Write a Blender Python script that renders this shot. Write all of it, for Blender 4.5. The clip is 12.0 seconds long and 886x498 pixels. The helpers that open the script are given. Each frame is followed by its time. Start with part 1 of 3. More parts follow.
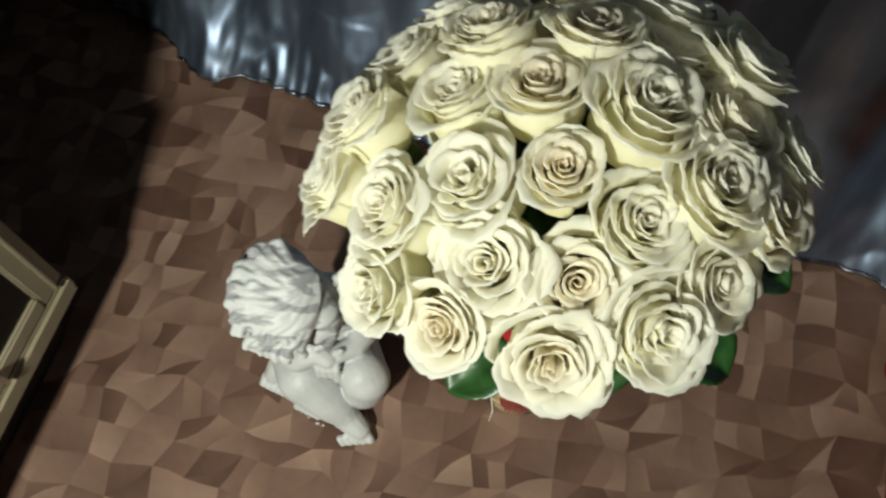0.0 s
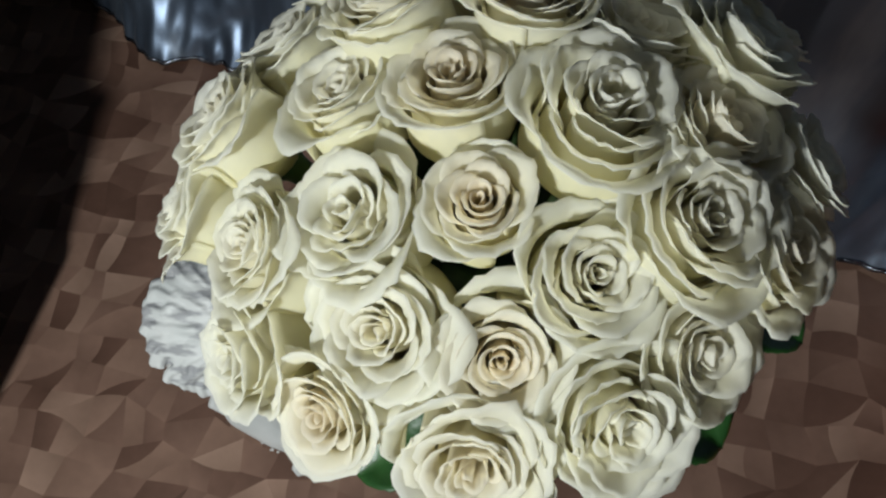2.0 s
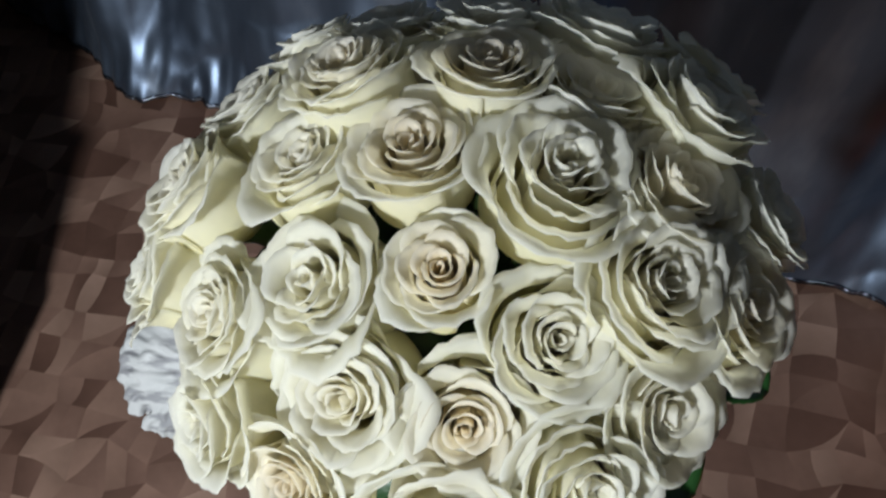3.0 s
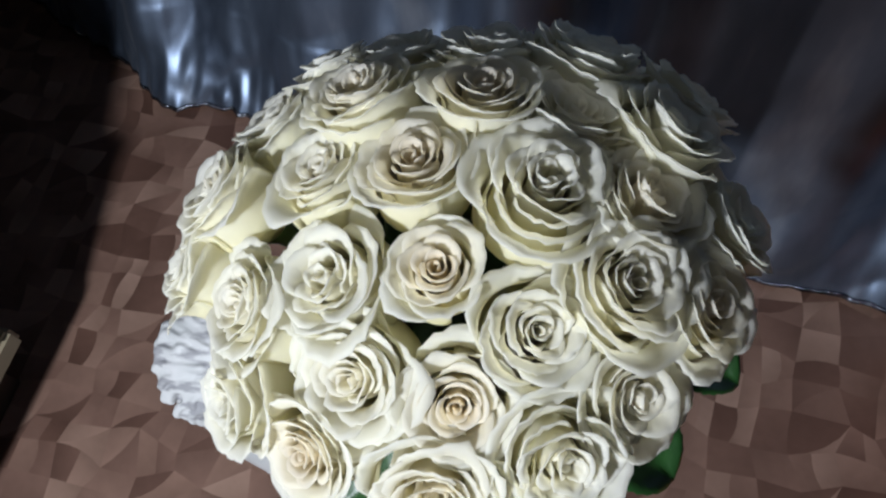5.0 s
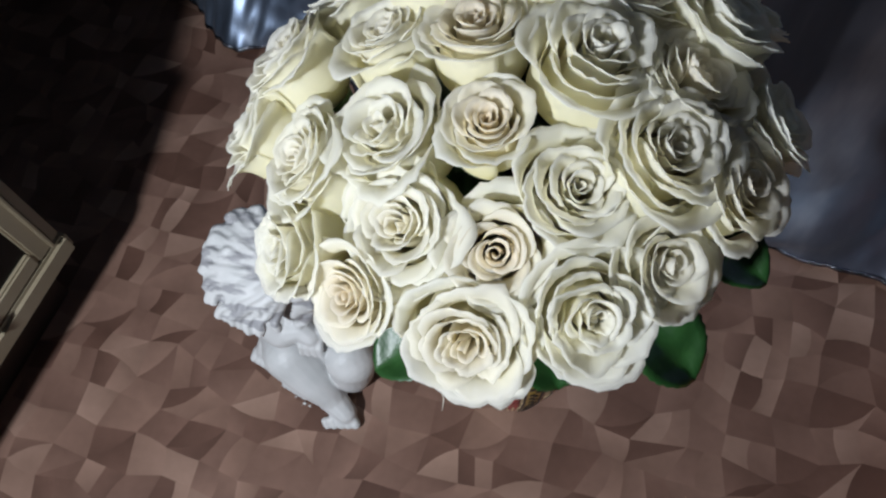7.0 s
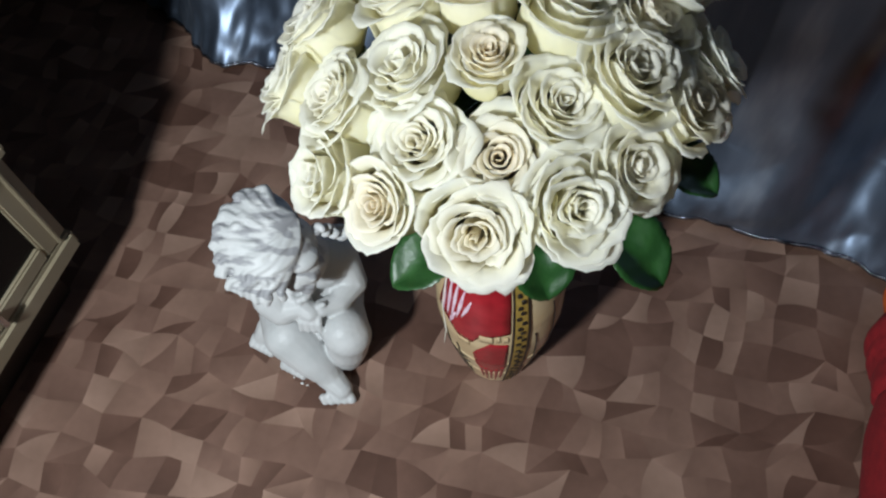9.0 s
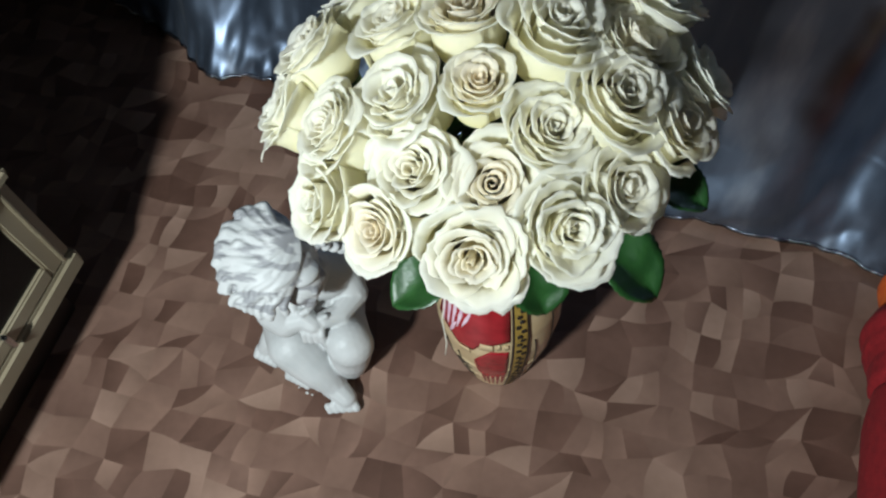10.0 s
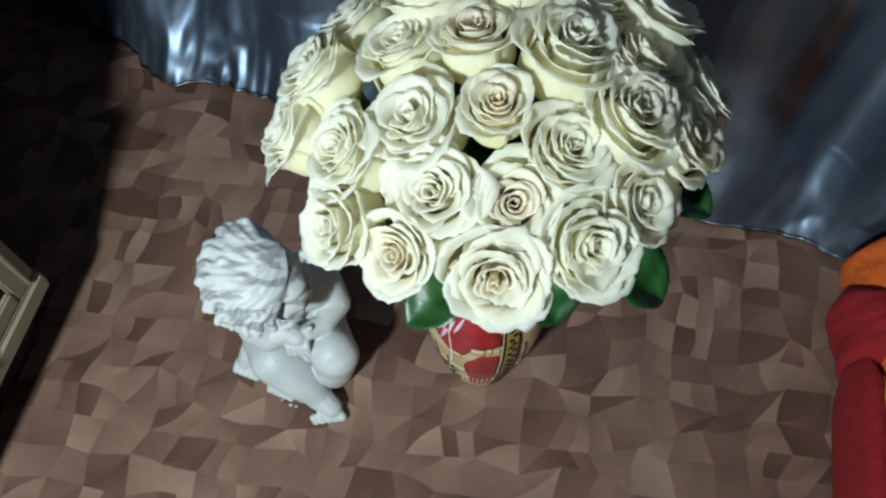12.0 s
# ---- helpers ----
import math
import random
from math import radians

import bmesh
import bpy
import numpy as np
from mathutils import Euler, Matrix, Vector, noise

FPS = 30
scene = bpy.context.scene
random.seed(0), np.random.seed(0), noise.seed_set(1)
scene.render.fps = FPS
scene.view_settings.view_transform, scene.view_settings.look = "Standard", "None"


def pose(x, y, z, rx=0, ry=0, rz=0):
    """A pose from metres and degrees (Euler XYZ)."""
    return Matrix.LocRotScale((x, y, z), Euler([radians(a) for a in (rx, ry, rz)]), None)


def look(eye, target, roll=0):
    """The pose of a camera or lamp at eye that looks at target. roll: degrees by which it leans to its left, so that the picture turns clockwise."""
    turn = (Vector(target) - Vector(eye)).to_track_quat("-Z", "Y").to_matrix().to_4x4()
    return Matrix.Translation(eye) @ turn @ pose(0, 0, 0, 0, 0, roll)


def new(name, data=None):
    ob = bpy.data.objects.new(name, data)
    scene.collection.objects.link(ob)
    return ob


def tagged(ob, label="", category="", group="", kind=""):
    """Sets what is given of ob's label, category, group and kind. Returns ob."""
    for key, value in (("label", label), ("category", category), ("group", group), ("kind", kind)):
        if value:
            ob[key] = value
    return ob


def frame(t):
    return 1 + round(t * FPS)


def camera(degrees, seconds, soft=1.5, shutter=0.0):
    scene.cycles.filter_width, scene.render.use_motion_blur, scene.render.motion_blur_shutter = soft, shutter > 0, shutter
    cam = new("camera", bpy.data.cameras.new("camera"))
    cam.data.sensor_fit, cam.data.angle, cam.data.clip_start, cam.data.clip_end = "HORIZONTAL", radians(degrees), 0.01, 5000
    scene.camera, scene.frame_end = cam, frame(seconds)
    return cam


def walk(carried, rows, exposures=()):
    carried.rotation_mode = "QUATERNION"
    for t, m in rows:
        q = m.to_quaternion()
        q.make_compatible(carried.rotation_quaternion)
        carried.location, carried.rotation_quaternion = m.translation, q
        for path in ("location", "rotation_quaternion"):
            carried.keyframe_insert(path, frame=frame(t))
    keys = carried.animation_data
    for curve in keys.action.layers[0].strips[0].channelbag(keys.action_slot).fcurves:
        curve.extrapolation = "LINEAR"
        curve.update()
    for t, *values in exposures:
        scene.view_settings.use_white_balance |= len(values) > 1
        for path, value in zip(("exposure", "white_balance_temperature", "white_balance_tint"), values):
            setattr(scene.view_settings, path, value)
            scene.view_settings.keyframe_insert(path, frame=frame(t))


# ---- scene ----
cam = camera(60.5, 12.0, 2.3, 0.4)
PATH = [
    (0, (0.052, -0.024, 1.44), (-0.054, 0.874, -0.344), -2.5),
    (0.5, (0.061, 0.046, 1.382), (0.063, 0.856, -0.447), -1.1),
    (1, (0.075, 0.091, 1.353), (0.017, 0.906, -0.473), -3.2),
    (1.5, (0.1, 0.099, 1.32), (-0.019, 0.931, -0.494), -4.0),
    (2, (0.122, 0.107, 1.309), (-0.019, 0.936, -0.506), -5.9),
    (2.5, (0.131, 0.124, 1.315), (0.004, 0.966, -0.495), -5.7),
    (3, (0.137, 0.133, 1.325), (0.023, 1.003, -0.472), -5.3),
    (3.2, (0.142, 0.139, 1.331), (0.036, 1.025, -0.458), -5.0),
    (4.8, (0.158, 0.111, 1.384), (-0.026, 1.005, -0.396), -8.5),
    (5, (0.16, 0.103, 1.381), (-0.022, 0.984, -0.405), -8.3),
    (5.5, (0.16, 0.073, 1.376), (-0.03, 0.964, -0.404), -7.6),
    (6, (0.161, 0.046, 1.372), (-0.043, 0.939, -0.406), -7.6),
    (6.5, (0.165, 0.017, 1.372), (-0.087, 0.92, -0.394), -8.3),
    (7, (0.163, -0.003, 1.363), (-0.109, 0.868, -0.417), -8.2),
    (7.5, (0.147, -0.023, 1.364), (-0.112, 0.858, -0.413), -7.2),
    (7.7, (0.144, -0.044, 1.371), (-0.097, 0.851, -0.402), -6.5),
    (9.3, (0.148, -0.17, 1.433), (-0.025, 0.824, -0.294), -5.1),
    (9.5, (0.141, -0.171, 1.444), (-0.018, 0.826, -0.282), -5.9),
    (10, (0.15, -0.148, 1.444), (-0.036, 0.823, -0.294), -6.1),
    (10.5, (0.175, -0.112, 1.422), (-0.081, 0.834, -0.322), -5.0),
    (11, (0.166, -0.091, 1.419), (-0.084, 0.843, -0.332), -3.6),
    (11.5, (0.142, -0.099, 1.436), (0.0, 0.846, -0.321), -2.4),
    (12, (0.076, -0.125, 1.46), (0.044, 0.828, -0.298), -0.9),
]
EXPOSURES = [(0.0, -0.1, 7350, 0), (0.8, -0.38, 7100, 1), (1.5, -0.47, 6750, 3), (2.5, -0.41, 6400, 7), (5.0, -0.18, 6050, 13), (7.5, -0.26, 6150, 12), (9.5, -0.05, 6200, 5), (10.5, 0.0, 6200, 1), (12.0, -0.08, 5950, -4)]
walk(cam, [(t, look(eye, target, roll)) for t, eye, target, roll in PATH], EXPOSURES)


# ---------- world and light ----------
world = bpy.data.worlds.new("world")
scene.world = world
world.use_nodes = True
world.node_tree.nodes["Background"].inputs[0].default_value = (0.55, 0.7, 1.0, 1)
world.node_tree.nodes["Background"].inputs[1].default_value = 0.03
LAMP = (-0.67, -0.95, 1.66)
bulb = bpy.data.lights.new("floor_lamp_bulb", "SPOT")
bulb.energy, bulb.color, bulb.shadow_soft_size = 200.0, (0.94, 0.985, 1.0), 0.08
bulb.spot_size, bulb.spot_blend = radians(104), 1.0
new("floor_lamp_bulb", bulb).matrix_world = look(LAMP, (-0.08, 0.52, 0.56))


# ---------- materials ----------
def material(name, rough=0.5, metal=0.0):
    m = bpy.data.materials.new(name)
    m.use_nodes = True
    nt = m.node_tree
    b = nt.nodes["Principled BSDF"]
    b.inputs["Roughness"].default_value, b.inputs["Metallic"].default_value = rough, metal
    return m, nt, b


def node(nt, kind, **values):
    n = nt.nodes.new(kind)
    for key, v in values.items():
        n.inputs[key.replace("_", " ")].default_value = v
    return n


def ramp(nt, fac, stops):
    r = nt.nodes.new("ShaderNodeValToRGB")
    while len(r.color_ramp.elements) < len(stops):
        r.color_ramp.elements.new(0.5)
    for e, (p, c) in zip(r.color_ramp.elements, stops):
        e.position, e.color = p, (*c, 1)
    nt.links.new(fac, r.inputs[0])
    return r.outputs[0]


def mix(nt, fac, a, b, blend="MIX"):
    n = nt.nodes.new("ShaderNodeMix")
    n.data_type, n.blend_type = "RGBA", blend
    for v, s in ((fac, n.inputs[0]), (a, n.inputs[6]), (b, n.inputs[7])):
        if isinstance(v, bpy.types.NodeSocket):
            nt.links.new(v, s)
        elif isinstance(v, tuple):
            s.default_value = (*v, 1)
        else:
            s.default_value = v
    return n.outputs[2]


def noise_tex(nt, scale, detail=3.0, stretch=(1, 1, 1)):
    tc = nt.nodes.new("ShaderNodeTexCoord")
    mp = nt.nodes.new("ShaderNodeMapping")
    mp.inputs["Scale"].default_value = stretch
    n = node(nt, "ShaderNodeTexNoise", Scale=scale, Detail=detail)
    nt.links.new(tc.outputs["Object"], mp.inputs[0])
    nt.links.new(mp.outputs[0], n.inputs["Vector"])
    return n.outputs[0]


def bump(nt, b, height, strength, distance=0.002):
    n = node(nt, "ShaderNodeBump", Strength=strength, Distance=distance)
    nt.links.new(height, n.inputs["Height"])
    nt.links.new(n.outputs[0], b.inputs["Normal"])


def petal_material():
    m, nt, b = material("cream_petal", 0.55)
    at = nt.nodes.new("ShaderNodeAttribute")
    at.attribute_name = "height"
    inner = nt.nodes.new("ShaderNodeAttribute")
    inner.attribute_name = "inner"
    info = nt.nodes.new("ShaderNodeObjectInfo")
    along = ramp(nt, at.outputs["Fac"], [(0.0, (0.74, 0.75, 0.34)), (0.4, (0.90, 0.86, 0.52)), (0.72, (0.95, 0.93, 0.75)), (0.88, (0.965, 0.96, 0.89)), (0.97, (0.97, 0.975, 0.96))])
    veins = noise_tex(nt, 60.0, 4.0, (1, 1, 0.15))
    mottled = mix(nt, mix(nt, 0.6, veins, (0.0, 0.0, 0.0)), along, (0.92, 0.92, 0.85))
    pale = mix(nt, mix(nt, 0.6, info.outputs["Random"], (0.0, 0.0, 0.0)), mottled, (0.95, 0.945, 0.90))
    tone = mix(nt, inner.outputs["Fac"], pale, (0.95, 0.80, 0.60))
    nt.links.new(tone, b.inputs["Base Color"])
    b.inputs["Specular IOR Level"].default_value = 0.25
    bump(nt, b, veins, 0.12, 0.001)
    tr = nt.nodes.new("ShaderNodeBsdfTranslucent")
    nt.links.new(mix(nt, 0.45, tone, (1.0, 0.955, 0.79)), tr.inputs[0])
    mx = nt.nodes.new("ShaderNodeMixShader")
    mx.inputs[0].default_value = 0.66
    out = nt.nodes["Material Output"]
    nt.links.new(b.outputs[0], mx.inputs[1])
    nt.links.new(tr.outputs[0], mx.inputs[2])
    nt.links.new(mx.outputs[0], out.inputs[0])
    return m


def mottle_material(name, c1, c2, scale, rough, metal=0.0, bumpy=0.15, depth=0.002, stretch=(1, 1, 1)):
    m, nt, b = material(name, rough, metal)
    n = noise_tex(nt, scale, 5.0, stretch)
    nt.links.new(ramp(nt, n, [(0.3, c1), (0.7, c2)]), b.inputs["Base Color"])
    if bumpy:
        bump(nt, b, noise_tex(nt, scale * 4, 4.0, stretch), bumpy, depth)
    return m


def floor_material():
    m, nt, b = material("printed_vinyl", 0.42)
    tone = nt.nodes.new("ShaderNodeAttribute")
    tone.attribute_name = "tone"
    fade = nt.nodes.new("ShaderNodeAttribute")
    fade.attribute_name = "fade"
    col = ramp(nt, tone.outputs["Fac"], [(0.0, (0.122, 0.066, 0.049)), (0.25, (0.180, 0.104, 0.079)), (0.5, (0.225, 0.136, 0.105)),
                                         (0.75, (0.262, 0.162, 0.124)), (1.0, (0.350, 0.232, 0.180))])
    light = mix(nt, fade.outputs["Fac"], (0.62, 0.60, 0.58), (1.06, 1.06, 1.05))
    c = mix(nt, 1.0, col, light, "MULTIPLY")
    grain = noise_tex(nt, 45.0, 6.0)
    c = mix(nt, 0.16, c, ramp(nt, grain, [(0.3, (0.30, 0.26, 0.24)), (0.7, (0.75, 0.7, 0.68))]), "SOFT_LIGHT")
    big = noise_tex(nt, 3.0, 3.0)
    c = mix(nt, 0.25, c, ramp(nt, big, [(0.3, (0.35, 0.32, 0.33)), (0.7, (0.62, 0.58, 0.56))]), "SOFT_LIGHT")
    nt.links.new(c, b.inputs["Base Color"])
    b.inputs["Specular IOR Level"].default_value = 0.35
    bump(nt, b, noise_tex(nt, 260.0, 3.0), 0.08, 0.001)
    return m


def satin_material():
    m, nt, b = material("silver_satin", 0.40, 0.0)
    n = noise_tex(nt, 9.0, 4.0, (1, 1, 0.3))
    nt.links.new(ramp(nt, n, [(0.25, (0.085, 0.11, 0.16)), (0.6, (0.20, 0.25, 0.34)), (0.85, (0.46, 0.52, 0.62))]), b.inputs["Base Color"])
    b.inputs["Metallic"].default_value = 0.85
    b.inputs["Sheen Weight"].default_value = 0.05
    bump(nt, b, noise_tex(nt, 16.0, 4.0, (1, 1, 0.25)), 0.16, 0.006)
    return m


PETAL = petal_material()
FLOOR = floor_material()
SATIN = satin_material()
LEAF = mottle_material("rose_leaf", (0.010, 0.042, 0.010), (0.026, 0.084, 0.020), 35, 0.40, 0, 0.3)
STEM = mottle_material("rose_stem", (0.05, 0.11, 0.03), (0.09, 0.15, 0.05), 40, 0.5)
PLASTER = mottle_material("painted_plaster", (0.60, 0.60, 0.60), (0.70, 0.69, 0.68), 18, 0.55, 0, 0.12)
GLAZE = mottle_material("cream_glaze", (0.55, 0.40, 0.22), (0.66, 0.52, 0.32), 14, 0.22, 0, 0.05)
RED = mottle_material("red_glaze", (0.24, 0.008, 0.014), (0.36, 0.016, 0.025), 30, 0.22, 0, 0.05)
PINK = mottle_material("pale_pink_glaze", (0.62, 0.36, 0.50), (0.80, 0.68, 0.74), 60, 0.25, 0, 0.05)
GOLD = mottle_material("gold_glaze", (0.34, 0.22, 0.045), (0.50, 0.34, 0.08), 80, 0.3, 0.3, 0.1)
BLACK = mottle_material("black_line", (0.012, 0.010, 0.009), (0.022, 0.018, 0.015), 50, 0.35, 0, 0.05)
CREAM_WOOD = mottle_material("cream_lacquered_wood", (0.27, 0.225, 0.145), (0.34, 0.285, 0.20), 10, 0.4, 0, 0.1, 0.002, (1, 1, 0.2))
DARK_WOOD = mottle_material("dark_wood", (0.020, 0.014, 0.010), (0.045, 0.030, 0.022), 9, 0.45, 0, 0.15)
WALL = mottle_material("wallpaper", (0.46, 0.42, 0.36), (0.56, 0.51, 0.44), 6, 0.8)
CEILING = mottle_material("ceiling_paint", (0.60, 0.58, 0.54), (0.68, 0.66, 0.62), 4, 0.9)
CLOTH_RED = mottle_material("red_fleece", (0.21, 0.003, 0.008), (0.30, 0.007, 0.012), 60, 0.9, 0, 0.5, 0.003)
CLOTH_ORANGE = mottle_material("orange_fleece", (0.52, 0.075, 0.008), (0.66, 0.13, 0.012), 60, 0.9, 0, 0.5, 0.003)
CLOTH_YELLOW = mottle_material("yellow_fleece", (0.75, 0.42, 0.03), (0.85, 0.55, 0.06), 60, 0.9, 0, 0.5, 0.003)
CHROME = mottle_material("chrome", (0.60, 0.61, 0.62), (0.70, 0.71, 0.72), 30, 0.18, 1.0, 0.03)
THREAD = mottle_material("pale_thread", (0.66, 0.62, 0.52), (0.76, 0.72, 0.62), 200, 0.6, 0, 0.1)
GLASS_DARK, _nt, _b = material("dark_glass", 0.25)
_b.inputs["Base Color"].default_value = (0.006, 0.006, 0.006, 1)
_b.inputs["Specular IOR Level"].default_value = 0.2


# ---------- mesh helpers ----------
def mesh_of(name, verts, faces, mat, smooth=True, attrs=()):
    me = bpy.data.meshes.new(name)
    me.from_pydata([tuple(v) for v in verts], [], faces)
    me.materials.append(mat)
    me.polygons.foreach_set("use_smooth", [smooth] * len(me.polygons))
    for key, values in attrs:
        me.attributes.new(key, "FLOAT", "POINT").data.foreach_set("value", values)
    me.update()
    return me


def from_bm(name, bm, mat, smooth=False):
    me = bpy.data.meshes.new(name)
    bmesh.ops.recalc_face_normals(bm, faces=bm.faces)
    bm.to_mesh(me)
    bm.free()
    me.materials.append(mat)
    me.polygons.foreach_set("use_smooth", [smooth] * len(me.polygons))
    return me


def child(name, me, parent, label=""):
    ob = new(name, me)
    ob.parent = parent
    return tagged(ob, label)


def box_bm(lo, hi, bevel=0.003, bm=None):
    bm = bm or bmesh.new()
    made = bmesh.ops.create_cube(bm, size=1.0)["verts"]
    for v in made:
        v.co = Vector([l + (h - l) * (c + 0.5) for l, h, c in zip(lo, hi, v.co)])
    if bevel:
        edges = list({e for v in made for e in v.link_edges})
        bmesh.ops.bevel(bm, geom=edges, offset=bevel, segments=2, affect="EDGES")
    return bm


def grid_faces(nu, nv, start=0, flip=False):
    out = []
    for j in range(nv - 1):
        for i in range(nu - 1):
            a = start + j * nu + i
            q = (a, a + 1, a + 1 + nu, a + nu)
            out.append(q[::-1] if flip else q)
    return out


def sheet(grid, thick):
    """A closed thin solid from a grid of points [row][column]."""
    nv, nu = len(grid), len(grid[0])
    g = np.array([[tuple(p) for p in row] for row in grid], float)
    du, dv = np.gradient(g, axis=1), np.gradient(g, axis=0)
    n = np.cross(du, dv)
    n /= np.linalg.norm(n, axis=2, keepdims=True) + 1e-12
    top, low = (g + n * thick / 2).reshape(-1, 3), (g - n * thick / 2).reshape(-1, 3)
    k = nu * nv
    faces = grid_faces(nu, nv) + grid_faces(nu, nv, k, True)
    rim = [i for i in range(nu)] + [j * nu + nu - 1 for j in range(1, nv)] + [(nv - 1) * nu + i for i in range(nu - 2, -1, -1)] + [j * nu for j in range(nv - 2, 0, -1)]
    for a, b in zip(rim, rim[1:] + rim[:1]):
        faces.append((b, a, a + k, b + k))
    return np.concatenate([top, low]), faces


def tube(points, radii, sides=8):
    """Vertices and faces of a closed tube along points."""
    pts = [Vector(p) for p in points]
    verts, faces = [], []
    for i, p in enumerate(pts):
        d = (pts[min(i + 1, len(pts) - 1)] - pts[max(i - 1, 0)]).normalized()
        a = d.cross(Vector((0.3, 0.2, 0.9)).normalized() if abs(d.z) < 0.8 else Vector((1, 0, 0))).normalized()
        b = d.cross(a)
        for k in range(sides):
            w = 2 * math.pi * k / sides
            verts.append(p + radii[i] * (math.cos(w) * a + math.sin(w) * b))
    for i in range(len(pts) - 1):
        for k in range(sides):
            k2 = (k + 1) % sides
            faces.append((i * sides + k, i * sides + k2, (i + 1) * sides + k2, (i + 1) * sides + k))
    faces.append(tuple(range(sides))[::-1])
    faces.append(tuple((len(pts) - 1) * sides + k for k in range(sides)))
    return verts, faces


# ---------- room ----------
# the curtained wall runs along this line; the other walls close the room
BACK_DIR = Vector((0.955, -0.297, 0.0))
BACK_N = Vector((-0.297, -0.955, 0.0))
BACK_P = Vector((0.0, 0.955, 0.0))


def back(s, off=0.0, z=0.0):
    return BACK_P + BACK_DIR * s + BACK_N * off + Vector((0, 0, z))


def room():
    z1 = 2.5
    corner = [back(-2.2, -0.48), back(2.4, -0.48), back(2.4, 3.6), back(-2.2, 3.6)]
    for n, (a, b) in zip(("wall_north", "wall_east", "wall_south", "wall_west"), zip(corner, corner[1:] + corner[:1])):
        d = (b - a).normalized()
        out = Vector((-d.y, d.x, 0)) * 0.12
        v = [a - d * 0.12, b + d * 0.12, b + d * 0.12 + out, a - d * 0.12 + out]
        verts = [(*p.xy, -0.1) for p in v] + [(*p.xy, z1) for p in v]
        faces = [(0, 1, 2, 3), (7, 6, 5, 4), (0, 4, 5, 1), (1, 5, 6, 2), (2, 6, 7, 3), (3, 7, 4, 0)]
        tagged(new(n, mesh_of(n, verts, faces, WALL, False)), "plain beige papered room wall", "wall", kind="structure")
    for n, z, mat, lab in (("ceiling", z1, CEILING, "plain off-white painted ceiling"),):
        verts = [(*p.xy, z) for p in corner] + [(*p.xy, z + 0.1) for p in corner]
        faces = [(0, 1, 2, 3), (7, 6, 5, 4), (0, 4, 5, 1), (1, 5, 6, 2), (2, 6, 7, 3), (3, 7, 4, 0)]
        tagged(new(n, mesh_of(n, verts, faces, mat, False)), lab, n, kind="structure")
    verts = [(*p.xy, -0.004) for p in corner] + [(*p.xy, -0.1) for p in corner]
    faces = [(3, 2, 1, 0), (4, 5, 6, 7), (0, 1, 5, 4), (1, 2, 6, 5), (2, 3, 7, 6), (3, 0, 4, 7)]
    k = len(verts)
    return tagged(new("floor", mesh_of("floor", verts, faces, FLOOR, False, (("tone", [0.4] * k), ("fade", [0.5] * k)))),
                  "brown vinyl floor printed with irregular wood inlay pieces", "floor", kind="structure")


floor = room()


def curtain():
    rng = random.Random(5)
    waves = [(rng.uniform(8, 30), rng.uniform(0, 6.3), rng.uniform(0.4, 1.0)) for _ in range(7)]
    s = np.linspace(-1.45, 1.75, 560)
    zs = np.concatenate([np.linspace(0.004, 0.5, 70), np.linspace(0.52, 2.3, 24)])
    grid = []
    for z in zs:
        row = []
        low = math.exp(-z / 0.16)
        for x in s:
            f = sum(a * math.sin(k * x + p + 0.5 * math.sin(1.7 * x + 3 * z)) for k, p, a in waves) / 3.2
            slack = 0.30 - 0.15 * min(1.0, max(0.0, (x - 0.15) / 0.4))
            lean = slack * (math.exp(-z / 0.45) - 1)
            crush = 0.030 * low * noise.noise(Vector((x * 7, z * 6, 2.0))) + 0.016 * (1.0 if x < 0.1 else 0.4) * math.exp(-z / 0.10) * noise.noise(Vector((x * 34, z * 20, 5.0))) + 0.030 * math.exp(-z / 0.3) * abs(noise.noise(Vector((x * 5 - z * 6, z * 3 + x * 2, 8.0))))
            off = 0.060 * f * (0.22 + 0.78 * (1 - low)) + crush + lean + 0.008 - 0.30 * max(0.0, -0.66 - x) + 0.02 * max(0.0, x - 0.6)
            hem = 0.014 * low * (noise.noise(Vector((x * 17, 0.3, 9.0))) + 0.6)
            row.append(back(x, off, z + max(0.0, hem) * (z < 0.2)))
        grid.append(row)
    v, f = sheet(grid, 0.0015)
    ob = tagged(new("curtain", None), "silver-blue satin curtain hanging to the floor in folds", "curtain")
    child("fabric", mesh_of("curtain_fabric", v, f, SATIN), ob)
    # shiny gathered hem
    hem = [[p + BACK_N * (0.002 + 0.002 * (j == 0)) + Vector((0, 0, -0.001)) for p in grid[j]] for j in range(2)]
    v, f = sheet(hem, 0.001)
    child("hem", mesh_of("curtain_hem", v, f, HEM), ob, "shiny crimped hem of the curtain")


HEM = mottle_material("foil_thread", (0.02, 0.024, 0.035), (0.34, 0.36, 0.42), 40, 0.2, 0.95, 0.9, 0.004)
curtain()


